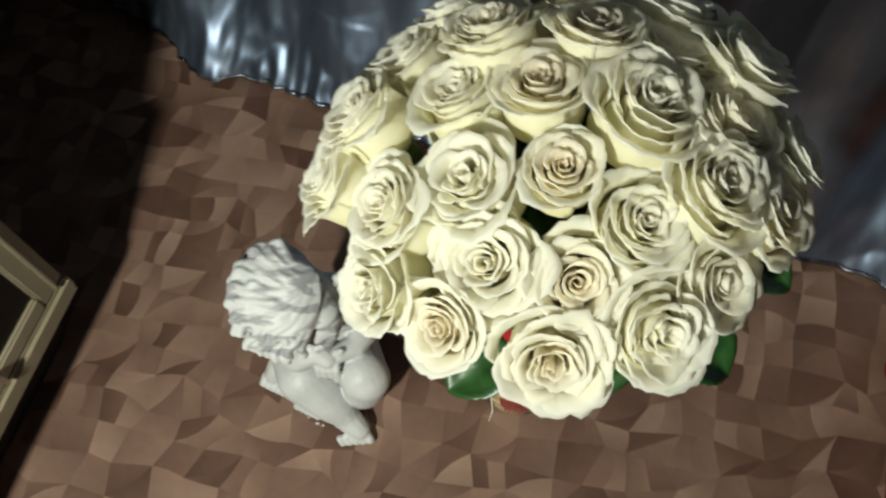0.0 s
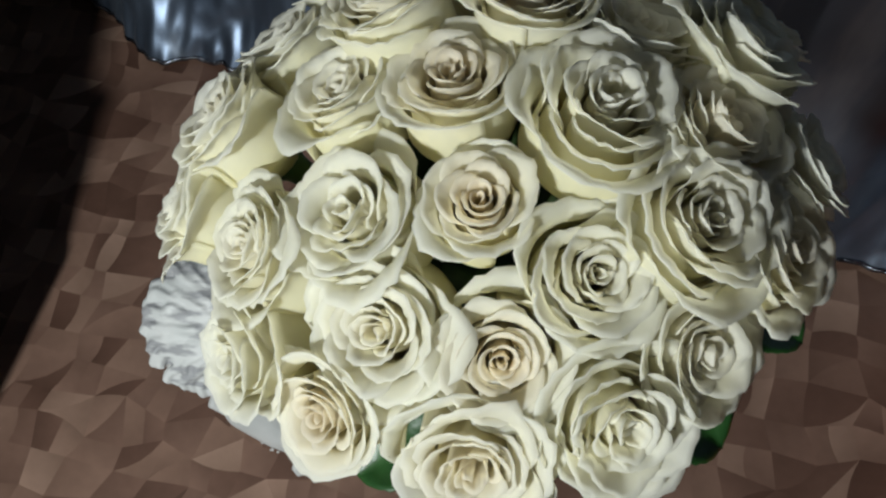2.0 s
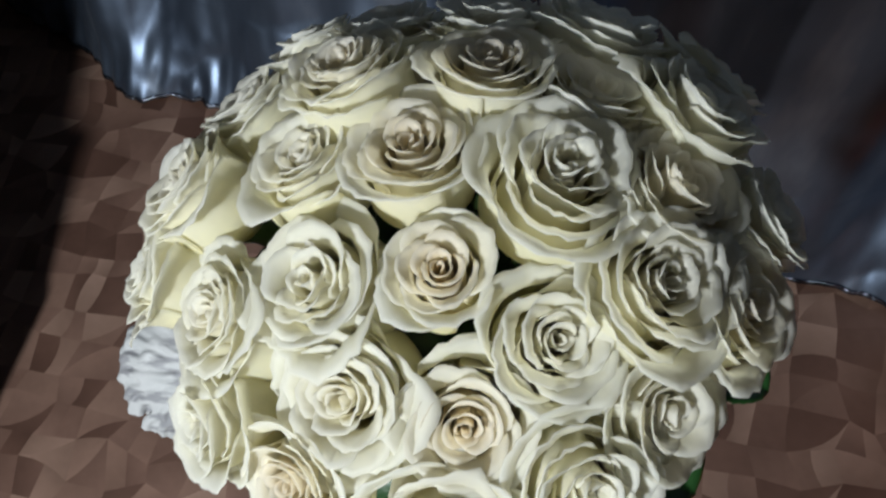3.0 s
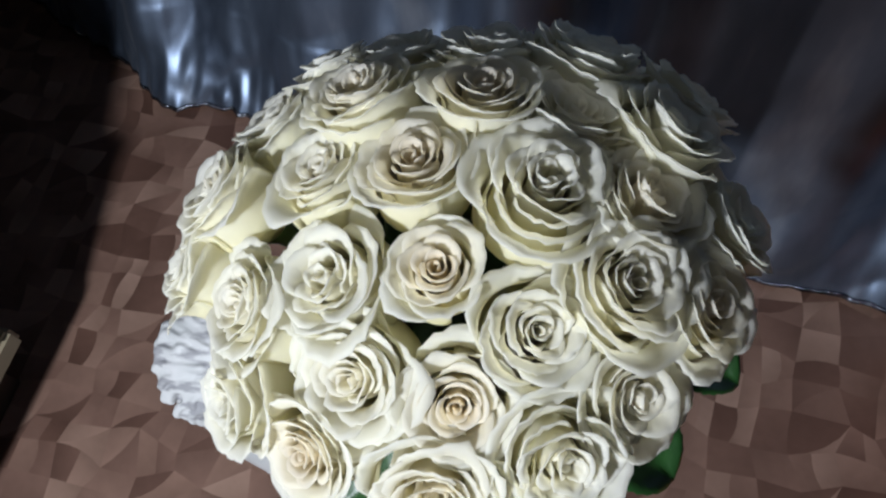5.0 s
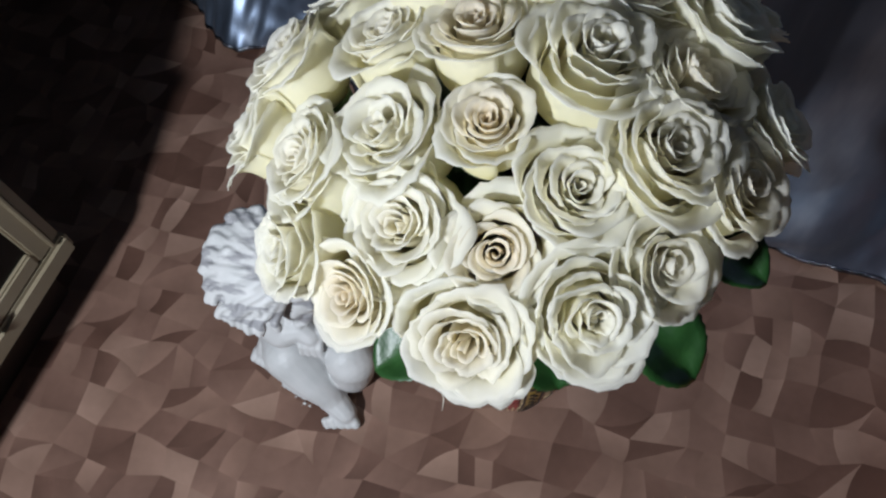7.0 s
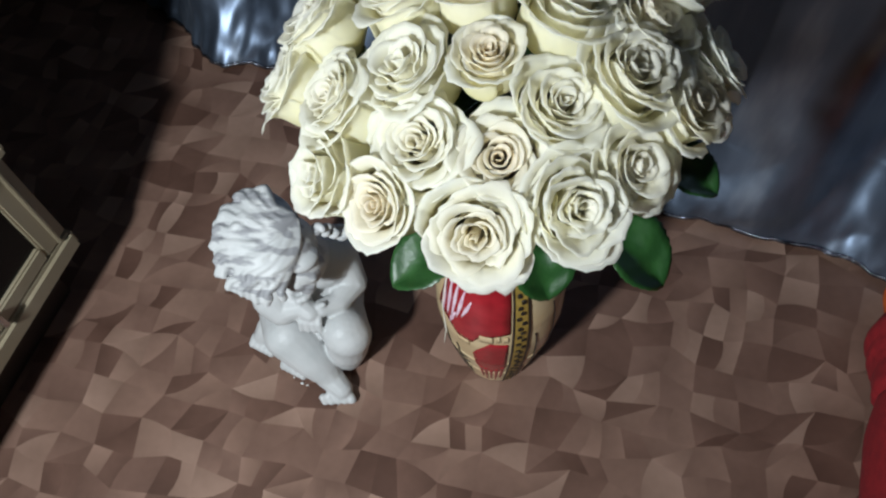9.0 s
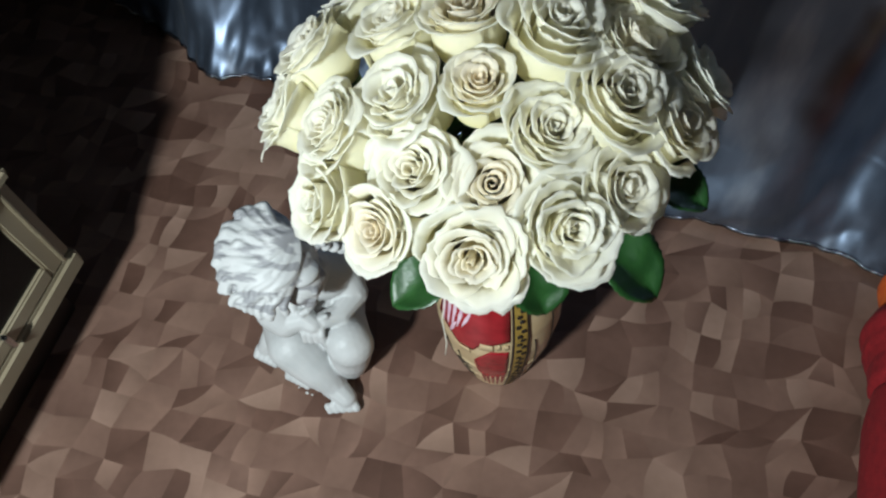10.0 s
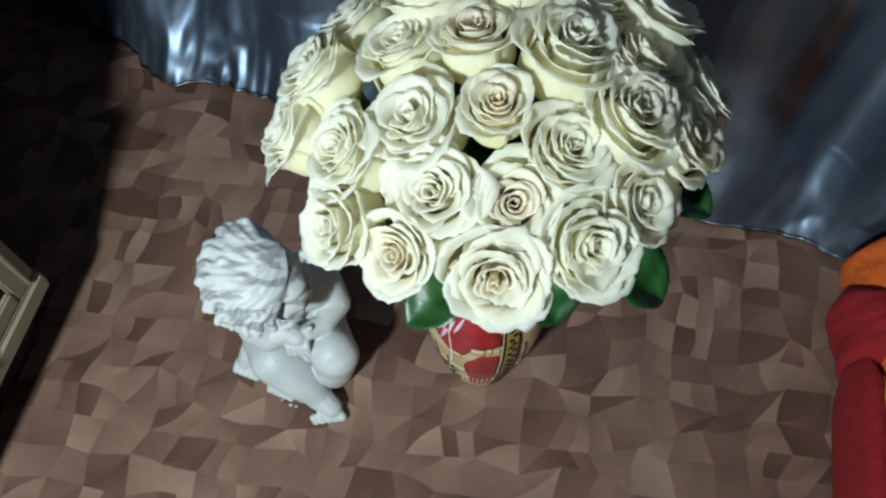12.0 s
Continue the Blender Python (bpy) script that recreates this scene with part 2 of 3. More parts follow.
# ---------- wall unit on the dark side: cabinet and an added shade block ---
def wall_unit():
    ob = tagged(new("cabinet", None), "cream lacquered cabinet with dark glass door on a dark plinth", "cabinet")
    ob.matrix_basis = Matrix(((-0.17, -0.985, 0, -0.712), (-0.985, 0.17, 0, 0.502), (0, 0, 1, 0), (0, 0, 0, 1)))
    # local x along the front, y into the depth, z up
    def bx(name, lo, hi, mat, bev=0.003, label="", parent=None):
        return child(name, from_bm(name, box_bm(lo, hi, bev), mat), parent or ob, label)
    L, D, Z0, Z1 = 1.30, 0.42, 0.145, 0.43
    bx("plinth", (0.05, 0.06, 0), (L - 0.05, D, Z0), DARK_WOOD)
    bx("base_board", (-0.004, -0.012, Z0), (L, D, Z0 + 0.05), CREAM_WOOD, 0.008)
    bx("end_panel", (0.0, 0.0, Z0 + 0.05), (0.022, D, Z1), CREAM_WOOD)
    bx("back_panel", (0.022, D - 0.012, Z0 + 0.05), (L, D, Z1), DARK_WOOD)
    bx("top_board", (-0.012, -0.014, Z1), (L, D, Z1 + 0.028), CREAM_WOOD, 0.008)
    for k in range(2):
        x0 = 0.022 + k * 0.62
        x1 = x0 + 0.60
        door = bx("door_stile", (x0, -0.004, Z0 + 0.052), (x0 + 0.042, 0.018, Z1 - 0.002), CREAM_WOOD, 0.004)
        bx("door_stile", (x1 - 0.042, -0.004, Z0 + 0.052), (x1, 0.018, Z1 - 0.002), CREAM_WOOD, 0.004)
        bx("door_rail", (x0 + 0.042, -0.004, Z1 - 0.042), (x1 - 0.042, 0.018, Z1 - 0.002), CREAM_WOOD, 0.004)
        bx("door_rail", (x0 + 0.042, -0.004, Z0 + 0.052), (x1 - 0.042, 0.018, Z0 + 0.088), CREAM_WOOD, 0.004)
        bx("door_bead", (x0 + 0.002, -0.011, Z0 + 0.054), (x0 + 0.010, -0.004, Z1 - 0.004), CREAM_WOOD, 0.002)
        bx("glass_pane", (x0 + 0.040, 0.006, Z0 + 0.086), (x1 - 0.040, 0.010, Z1 - 0.040), GLASS_DARK, 0, "dark glass pane")
    bx("door_handle", (0.206, -0.020, 0.206), (0.216, -0.004, 0.246), CHROME, 0.003, "chrome bar handle")
    # added tall block that keeps the lamp off the floor and curtain beyond
    bx("shade_block", (0.05, 0.012, Z1 + 0.028), (L, D, 1.95), DARK_WOOD, 0.004, "dark block added above the cabinet to cast shade")


wall_unit()


# ---------- vase ----------
VASE = Vector((0.129, 0.420, 0.0))
PROFILE = [(0.000, 0.058), (0.006, 0.064), (0.03, 0.069), (0.10, 0.084), (0.18, 0.099), (0.26, 0.107), (0.33, 0.106), (0.40, 0.095), (0.46, 0.076), (0.50, 0.068), (0.53, 0.074), (0.545, 0.082)]


def vase_r(z):
    return float(np.interp(z, [p[0] for p in PROFILE], [p[1] for p in PROFILE]))


def vase_point(z, deg, off=0.0):
    a, r = radians(deg - 90), vase_r(z) + off
    return (r * math.cos(a), r * math.sin(a), z)


def patch(name, rows, mat, parent, off=0.0012, label=""):
    """A painted patch: rows of height, first and last angle."""
    zs = np.linspace(rows[0][0], rows[-1][0], max(4, int(abs(rows[-1][0] - rows[0][0]) / 0.008)))
    col = [[r[k] for r in rows] for k in range(3)]
    grid = []
    for z in zs:
        a, b = np.interp(z, col[0], col[1]), np.interp(z, col[0], col[2])
        grid.append([vase_point(z, a + (b - a) * t, off) for t in np.linspace(0, 1, 9)])
    v, f = sheet(grid, 0.0012)
    return child(name, mesh_of(name, v, f, mat), parent, label)


def vase():
    ob = tagged(new("vase", None), "cream glazed ceramic floor vase with red painting and gold band", "vase")
    ob.location = VASE
    zs = sorted(set([p[0] for p in PROFILE] + list(np.linspace(0.01, 0.54, 54))))
    outer = [(vase_r(z), z) for z in zs]
    prof = [(0.001, 0.0)] + outer + [(0.078, 0.546)] + [(max(0.02, r - 0.007), z) for r, z in reversed(outer) if z > 0.02] + [(0.001, 0.02)]
    n = 64
    verts = [(r * math.cos(2 * math.pi * k / n), r * math.sin(2 * math.pi * k / n), z) for r, z in prof for k in range(n)]
    faces = [(j * n + k, j * n + (k + 1) % n, (j + 1) * n + (k + 1) % n, (j + 1) * n + k) for j in range(len(prof) - 1) for k in range(n)]
    child("body", mesh_of("vase_body", verts, faces, GLAZE), ob)
    band = patch("gold_band", [(0.012, 16, 29), (0.50, 16, 29)], GOLD, ob, 0.001, "gold ornamental band")
    for a in (14.5, 28.5):
        patch("band_edge", [(0.012, a, a + 2), (0.50, a, a + 2)], BLACK, ob, 0.0018)
    rng = random.Random(3)
    for k in range(34):
        z = 0.03 + k * 0.0138
        a = 19 + 4 * (k % 2) + rng.uniform(-1, 1)
        patch("band_motif", [(z, a, a + 3.4), (z + 0.004, a - 1.2, a + 4.4), (z + 0.009, a, a + 3)], BLACK, band, 0.0024)
    patch("red_painting", [(0.275, -34, -20), (0.305, -48, -12), (0.325, -60, 13), (0.42, -56, 13), (0.48, -50, 13)], RED, ob, 0.001, "deep red painted bloom")
    patch("red_painting", [(0.120, -12, 4), (0.150, -18, 12), (0.225, -20, 12), (0.255, -14, 12), (0.285, -4, 12)], RED, ob, 0.001, "deep red painted roof")
    for a, z0, z1, b in ((-52, 0.315, 0.400, -4), (-46, 0.322, 0.415, -2), (-41, 0.330, 0.420, 1), (-36, 0.335, 0.410, 4), (-31, 0.345, 0.395, 7), (-44, 0.300, 0.345, 6)):
        patch("pale_bloom", [(z0, a, a + 1.0), ((z0 + z1) / 2, a + b * 0.5 - 1.4, a + b * 0.5 + 2.6), (z1, a + b, a + b + 1.4)], PINK, ob, 0.002, "pale pink painted petal stroke")
    for a, z0, z1 in ((-15, 0.05, 0.15), (-10, 0.03, 0.14), (-4, 0.04, 0.13), (2, 0.03, 0.14), (8, 0.05, 0.16)):
        patch("red_drip", [(z0, a, a + 1.6), (z1, a - 1, a + 3.4)], RED, ob, 0.001)
    for a, z, w, h in ((-14, 0.292, 13, 0.020), (1, 0.298, 4, 0.02), (7, 0.298, 5, 0.016), (-34, 0.262, 12, 0.014)):
        patch("cream_dab", [(z, a, a + w), (z + h, a + 1, a + w - 1)], GLAZE, ob, 0.002)
    for a, z0, z1, b in ((-46, 0.03, 0.24, 8), (-34, 0.03, 0.22, 5), (-60, 0.06, 0.22, 9), (50, 0.06, 0.30, 14), (62, 0.12, 0.36, 6), (40, 0.02, 0.14, 8)):
        patch("dark_twig", [(z0, a, a + 1.3), ((z0 + z1) / 2, a - b * 0.6, a - b * 0.6 + 1.3), (z1, a - b, a - b + 1.1)], BLACK, ob, 0.001)
    for z in (0.09, 0.13, 0.165):
        patch("dark_twig", [(z, -64, -28), (z + 0.003, -64, -28)], BLACK, ob, 0.0008)


vase()


# ---------- roses ----------
def glide(t, stops):
    """Smooth value at t along (place, value) stops."""
    for (t0, v0), (t1, v1) in zip(stops, stops[1:]):
        if t <= t1:
            k = max(0.0, (t - t0) / (t1 - t0))
            return v0 + (v1 - v0) * k * k * (3 - 2 * k)
    return stops[-1][1]


def petal_mesh(name, i, n, openness, loose, rng, blush):
    """One petal of a rose of n petals, counted from the heart outwards: a tall cup wall whose ruffled lip leans out and rolls back."""
    f = i / (n - 1)
    turn = lambda *v: float(np.interp(f, [0, 0.12, 0.35, 0.65, 0.85, 1], v))
    rim = turn(0.0026, 0.0068, 0.0150, 0.0245, 0.0310, 0.0345) * rng.uniform(0.94, 1.06) * (1 + 0.07 * openness * f)
    top = turn(0.0465, 0.0480, 0.0490, 0.0480, 0.0450, 0.0415) + rng.uniform(-0.0016, 0.0016) * (1 + loose) - 0.003 * openness * f
    hw = radians(turn(150, 112, 92, 82, 80, 78))
    neck = rim * turn(0.9, 0.84, 0.79, 0.81, 0.85, 0.88)
    belly = rim * turn(1.0, 0.92, 0.82, 0.82, 0.87, 0.91)
    curl = turn(0.0002, 0.0008, 0.0018, 0.0034, 0.0052, 0.0062) * rng.uniform(0.5, 1.35)
    theta = i * radians(137.5) + rng.uniform(-0.3, 0.3) * (1 + loose)
    tip = rng.uniform(0.0, 0.06) * (f > 0.4)
    lop = rng.uniform(-0.05, 0.05) * (1 + loose)
    ruff = 0.0011 * (0.25 + f) * (1 + 0.8 * loose) * rng.uniform(0.6, 1.4)
    ph = rng.uniform(0, 40)
    # a loose heart is pushed off the axis and folded
    shift = Vector((rng.uniform(-1, 1), rng.uniform(-1, 1), 0)) * 0.0022 * loose * (1 - f)
    fold = loose * rng.uniform(0.0, 0.22) * (f < 0.6)
    base = -0.016
    stops = [(0.0, 0.005), (0.45, belly), (turn(0.94, 0.92, 0.90, 0.86, 0.79, 0.73), neck), (1.0, rim)]
    nu, nv = 25, 15
    grid, hs = [], []
    for j in range(nv):
        v = (j / (nv - 1)) ** 0.8
        row = []
        for k in range(nu):
            u = 2 * k / (nu - 1) - 1
            rag = 0.030 * noise.noise(Vector((u * 2.6, ph, 1.0))) + (0.014 + 0.012 * f) * noise.noise(Vector((u * 9, ph, 4.0))) + 0.010 * f * noise.noise(Vector((u * 23, ph, 7.0)))
            edge = 1 - 0.20 * abs(u) ** 2.6 + tip * max(0, 1 - abs(u) * 2.8) + lop * u + rag * (0.35 + f)
            w = v * edge
            r = glide(w, stops)
            c = max(0.0, (w - 0.86) / 0.14)
            r += curl * c ** 1.5
            z = base + (top - base) * w - 0.55 * curl * c ** 2.2
            r *= 1 + 0.075 * u
            up = max(0.0, w - 0.45) / 0.55
            r += ruff * up ** 1.5 * (math.sin(4.2 * u + ph) + 0.9 * noise.noise(Vector((u * 6, w * 3, ph))) + 0.7 * up * noise.noise(Vector((u * 15, w * 4, ph + 3))))
            z += 0.7 * ruff * up ** 2 * (math.cos(5.1 * u + 1.7 * ph) + 1.1 * noise.noise(Vector((u * 11, w * 3, ph + 9))))
            a = theta + u * hw * (0.40 + 0.60 * math.sin(min(1.0, w * 1.5) * math.pi / 2))
            r *= 1 - fold * math.exp(-(u / 0.25) ** 2) * up
            r = max(0.0010, r)
            row.append((r * math.cos(a) + shift.x * up, r * math.sin(a) + shift.y * up, z))
            hs.append(w)
        grid.append(row)
    verts, faces = sheet(grid, 0.0005)
    inner = blush * max(0.0, 1.0 - f * 1.05)
    return mesh_of(name, verts, faces, PETAL, True, (("height", hs * 2), ("inner", [inner] * len(verts))))


def calyx_mesh():
    prof = [(0.003, -0.032), (0.006, -0.028), (0.008, -0.021), (0.009, -0.014), (0.013, -0.006)]
    n = 12
    verts = [(r * math.cos(2 * math.pi * k / n), r * math.sin(2 * math.pi * k / n), z) for r, z in prof for k in range(n)]
    faces = [(j * n + k, j * n + (k + 1) % n, (j + 1) * n + (k + 1) % n, (j + 1) * n + k) for j in range(len(prof) - 1) for k in range(n)]
    faces.append(tuple(range(n))[::-1])
    faces.append(tuple(range((len(prof) - 1) * n, len(prof) * n)))
    return mesh_of("calyx", verts, faces, STEM)


def leaf_mesh(length, width, seed):
    rng = random.Random(seed)
    sag, fold = rng.uniform(0.1, 0.35), rng.uniform(0.25, 0.5)
    grid = []
    for j in range(21):
        v = j / 20
        w = width / 2 * (math.sin(math.pi * v ** 0.85) ** 0.62 if 0 < v < 1 else 0.0) + 0.0008
        w *= 1 + 0.05 * (j % 2)
        row = []
        for k in range(9):
            u = k / 4 - 1
            row.append((u * w, length * v, fold * abs(u) * w - sag * length * v * v + 0.0012 * math.sin(14 * v + 3 * abs(u))))
        grid.append(row)
    v, f = sheet(grid, 0.0009)
    return mesh_of("leaf", v, f, LEAF)


VARIANTS = []
# petals, openness, looseness of the heart, warmth of the heart
for k, (count, opened, loose, warm) in enumerate(((18, -0.3, 0.0, 0.50), (19, 0.3, 0.7, 0.05), (21, 0.4, 0.5, 0.12), (22, 0.8, 1.0, 0.28),
                                                  (20, 0.1, 0.2, 0.45), (22, 0.5, 0.5, 0.06), (21, 0.4, 0.3, 0.14), (22, 0.8, 0.9, 0.05))):
    rg = random.Random(40 + k)
    VARIANTS.append([petal_mesh("petal", i, count, opened, loose, rg, warm) for i in range(count)])
CALYX = calyx_mesh()
LEAVES = [leaf_mesh(0.074, 0.064, 11 + k) for k in range(4)]

# centre of the open face, diameter, variant
ROSES = [
    ((0.111, 0.309, 0.938), 0.066, 0), ((0.031, 0.307, 0.919), 0.088, 1), ((0.052, 0.242, 0.891), 0.088, 2),
    ((0.180, 0.275, 0.919), 0.080, 5), ((0.128, 0.228, 0.894), 0.080, 4), ((0.251, 0.247, 0.872), 0.090, 6),
    ((0.202, 0.199, 0.870), 0.090, 7), ((0.017, 0.199, 0.848), 0.080, 4), ((0.113, 0.172, 0.850), 0.094, 3),
    ((-0.049, 0.236, 0.835), 0.082, 1), ((0.242, 0.308, 0.932), 0.090, 2), ((0.183, 0.366, 0.959), 0.092, 7),
    ((0.090, 0.385, 0.952), 0.084, 4), ((0.018, 0.390, 0.930), 0.078, 2), ((-0.042, 0.300, 0.878), 0.084, 2),
    ((-0.076, 0.391, 0.890), 0.084, 6), ((-0.104, 0.345, 0.846), 0.082, 5), ((0.300, 0.312, 0.890), 0.084, 4),
    ((0.255, 0.374, 0.930), 0.086, 3), ((0.332, 0.392, 0.866), 0.088, 1), ((0.206, 0.440, 0.935), 0.092, 6),
    ((0.276, 0.440, 0.924), 0.090, 5), ((0.135, 0.445, 0.956), 0.082, 4), ((0.042, 0.448, 0.949), 0.080, 3),
    ((-0.040, 0.460, 0.890), 0.080, 2), ((0.000, 0.515, 0.890), 0.074, 1), ((0.062, 0.510, 0.915), 0.084, 5),
    ((0.137, 0.515, 0.920), 0.086, 7), ((0.218, 0.518, 0.912), 0.096, 2), ((0.300, 0.500, 0.880), 0.092, 4),
]


def rose(k, place, size, kind):
    rng = random.Random(100 + k)
    p = Vector(place)
    axis = p - Vector((0.125, 0.345, 0.732))
    axis.normalize()
    axis = (axis + Vector((0, 0, 0.16))).normalized()
    s = size / 0.068
    base = p - axis * 0.044 * s
    turn = axis.to_track_quat("Z", "Y").to_matrix().to_4x4()
    ob = tagged(new("rose", None), "long-stemmed cream white rose in full bloom in the vase", "rose", "roses in the vase")
    ob.matrix_basis = Matrix.Translation(base) @ turn @ Matrix.Rotation(rng.uniform(0, 6.28), 4, "Z") @ Matrix.Diagonal((s, s, s, 1))
    for me in VARIANTS[kind]:
        child("petal", me, ob)
    child("calyx", CALYX, ob, "green calyx")
    inv = ob.matrix_basis.inverted()
    mouth = VASE + Vector((0.045 * math.cos(k * 2.4), 0.045 * math.sin(k * 2.4), 0.54)) * 1.0
    foot = VASE + Vector((-0.03 * math.cos(k * 2.4), -0.03 * math.sin(k * 2.4), 0.10))
    b0 = base - axis * 0.028 * s
    pts = []
    for t in np.linspace(0, 1, 9).tolist():
        a, m, h = b0 - axis * 0.10, mouth, mouth + Vector((0, 0, 0.06))
        pts.append(inv @ ((1 - t) ** 3 * b0 + 3 * t * (1 - t) ** 2 * a + 3 * t * t * (1 - t) * h + t ** 3 * m))
    pts.append(inv @ foot)
    v, f = tube(pts, [0.0032 / s] * len(pts), 7)
    child("stem", mesh_of("stem", v, f, STEM), ob, "green stem")
    return ob, base, axis


def place_leaf(ob, at, toward, seed, scale=1.0):
    """A leaf of a rose, growing from a place towards another."""
    at, toward = Vector(at), Vector(toward)
    y = (toward - at).normalized()
    x = y.cross(Vector((0, 0, 1))).normalized()
    z = x.cross(y)
    m = Matrix((x, y, z)).transposed().to_4x4()
    m.translation = at
    lf = child("leaf", LEAVES[seed % 4], ob, "dark green leaf")
    lf.matrix_basis = ob.matrix_basis.inverted() @ m @ Matrix.Diagonal((scale, scale, scale, 1))


made = [rose(k, *r) for k, r in enumerate(ROSES)]
rng = random.Random(8)
for k, (ob, base, axis) in enumerate(made):
    side = Vector((axis.x, axis.y, 0)).normalized() if k else Vector((1, 0, 0))
    for j in range(2):
        w = rng.uniform(0, 6.28)
        at = base - axis * rng.uniform(0.06, 0.12)
        place_leaf(ob, at, at + Vector((math.cos(w), math.sin(w), 0.25)), k + j, rng.uniform(0.7, 0.9))
# the leaves that show below the blooms
for k, at, to, sc in ((8, (0.085, 0.225, 0.745), (0.020, 0.180, 0.735), 1.0), (6, (0.165, 0.250, 0.740), (0.190, 0.200, 0.690), 1.05),
                      (5, (0.242, 0.270, 0.730), (0.310, 0.228, 0.700), 1.18), (17, (0.285, 0.320, 0.790), (0.345, 0.290, 0.785), 0.9),
                      (8, (0.13, 0.25, 0.72), (0.12, 0.19, 0.67), 0.55)):
    place_leaf(made[k][0], at, to, k + 1, sc)

# a dry fibre hanging from the lowest bloom beside the vase
_v, _f = tube([(0.084, 0.226, 0.742), (0.078, 0.222, 0.690), (0.070, 0.217, 0.620), (0.074, 0.208, 0.570), (0.071, 0.204, 0.538)], [0.0009, 0.0009, 0.0008, 0.0008, 0.0006], 6)
child("fibre", mesh_of("fibre", [made[8][0].matrix_basis.inverted() @ p for p in _v], _f, THREAD), made[8][0], "pale dry hanging fibre")


# ---------- cherub statue ----------
def statue_material():
    m, nt, b = material("washed_plaster", 0.5)
    base = ramp(nt, noise_tex(nt, 20.0, 4.0), [(0.3, (0.50, 0.51, 0.51)), (0.7, (0.60, 0.60, 0.60))])
    streak = ramp(nt, noise_tex(nt, 30.0, 3.0, (0.5, 1.6, 1.6)), [(0.50, (0, 0, 0)), (0.58, (1, 1, 1))])
    tc = nt.nodes.new("ShaderNodeTexCoord")
    sep = nt.nodes.new("ShaderNodeSeparateXYZ")
    nt.links.new(tc.outputs["Object"], sep.inputs[0])
    hair = ramp(nt, sep.outputs["Z"], [(0.27, (0, 0, 0)), (0.31, (1, 1, 1))])
    wash = mix(nt, 1.0, streak, hair, "MULTIPLY")
    nt.links.new(mix(nt, wash, base, (0.30, 0.30, 0.315)), b.inputs["Base Color"])
    bump(nt, b, noise_tex(nt, 90.0, 4.0), 0.12, 0.002)
    return m


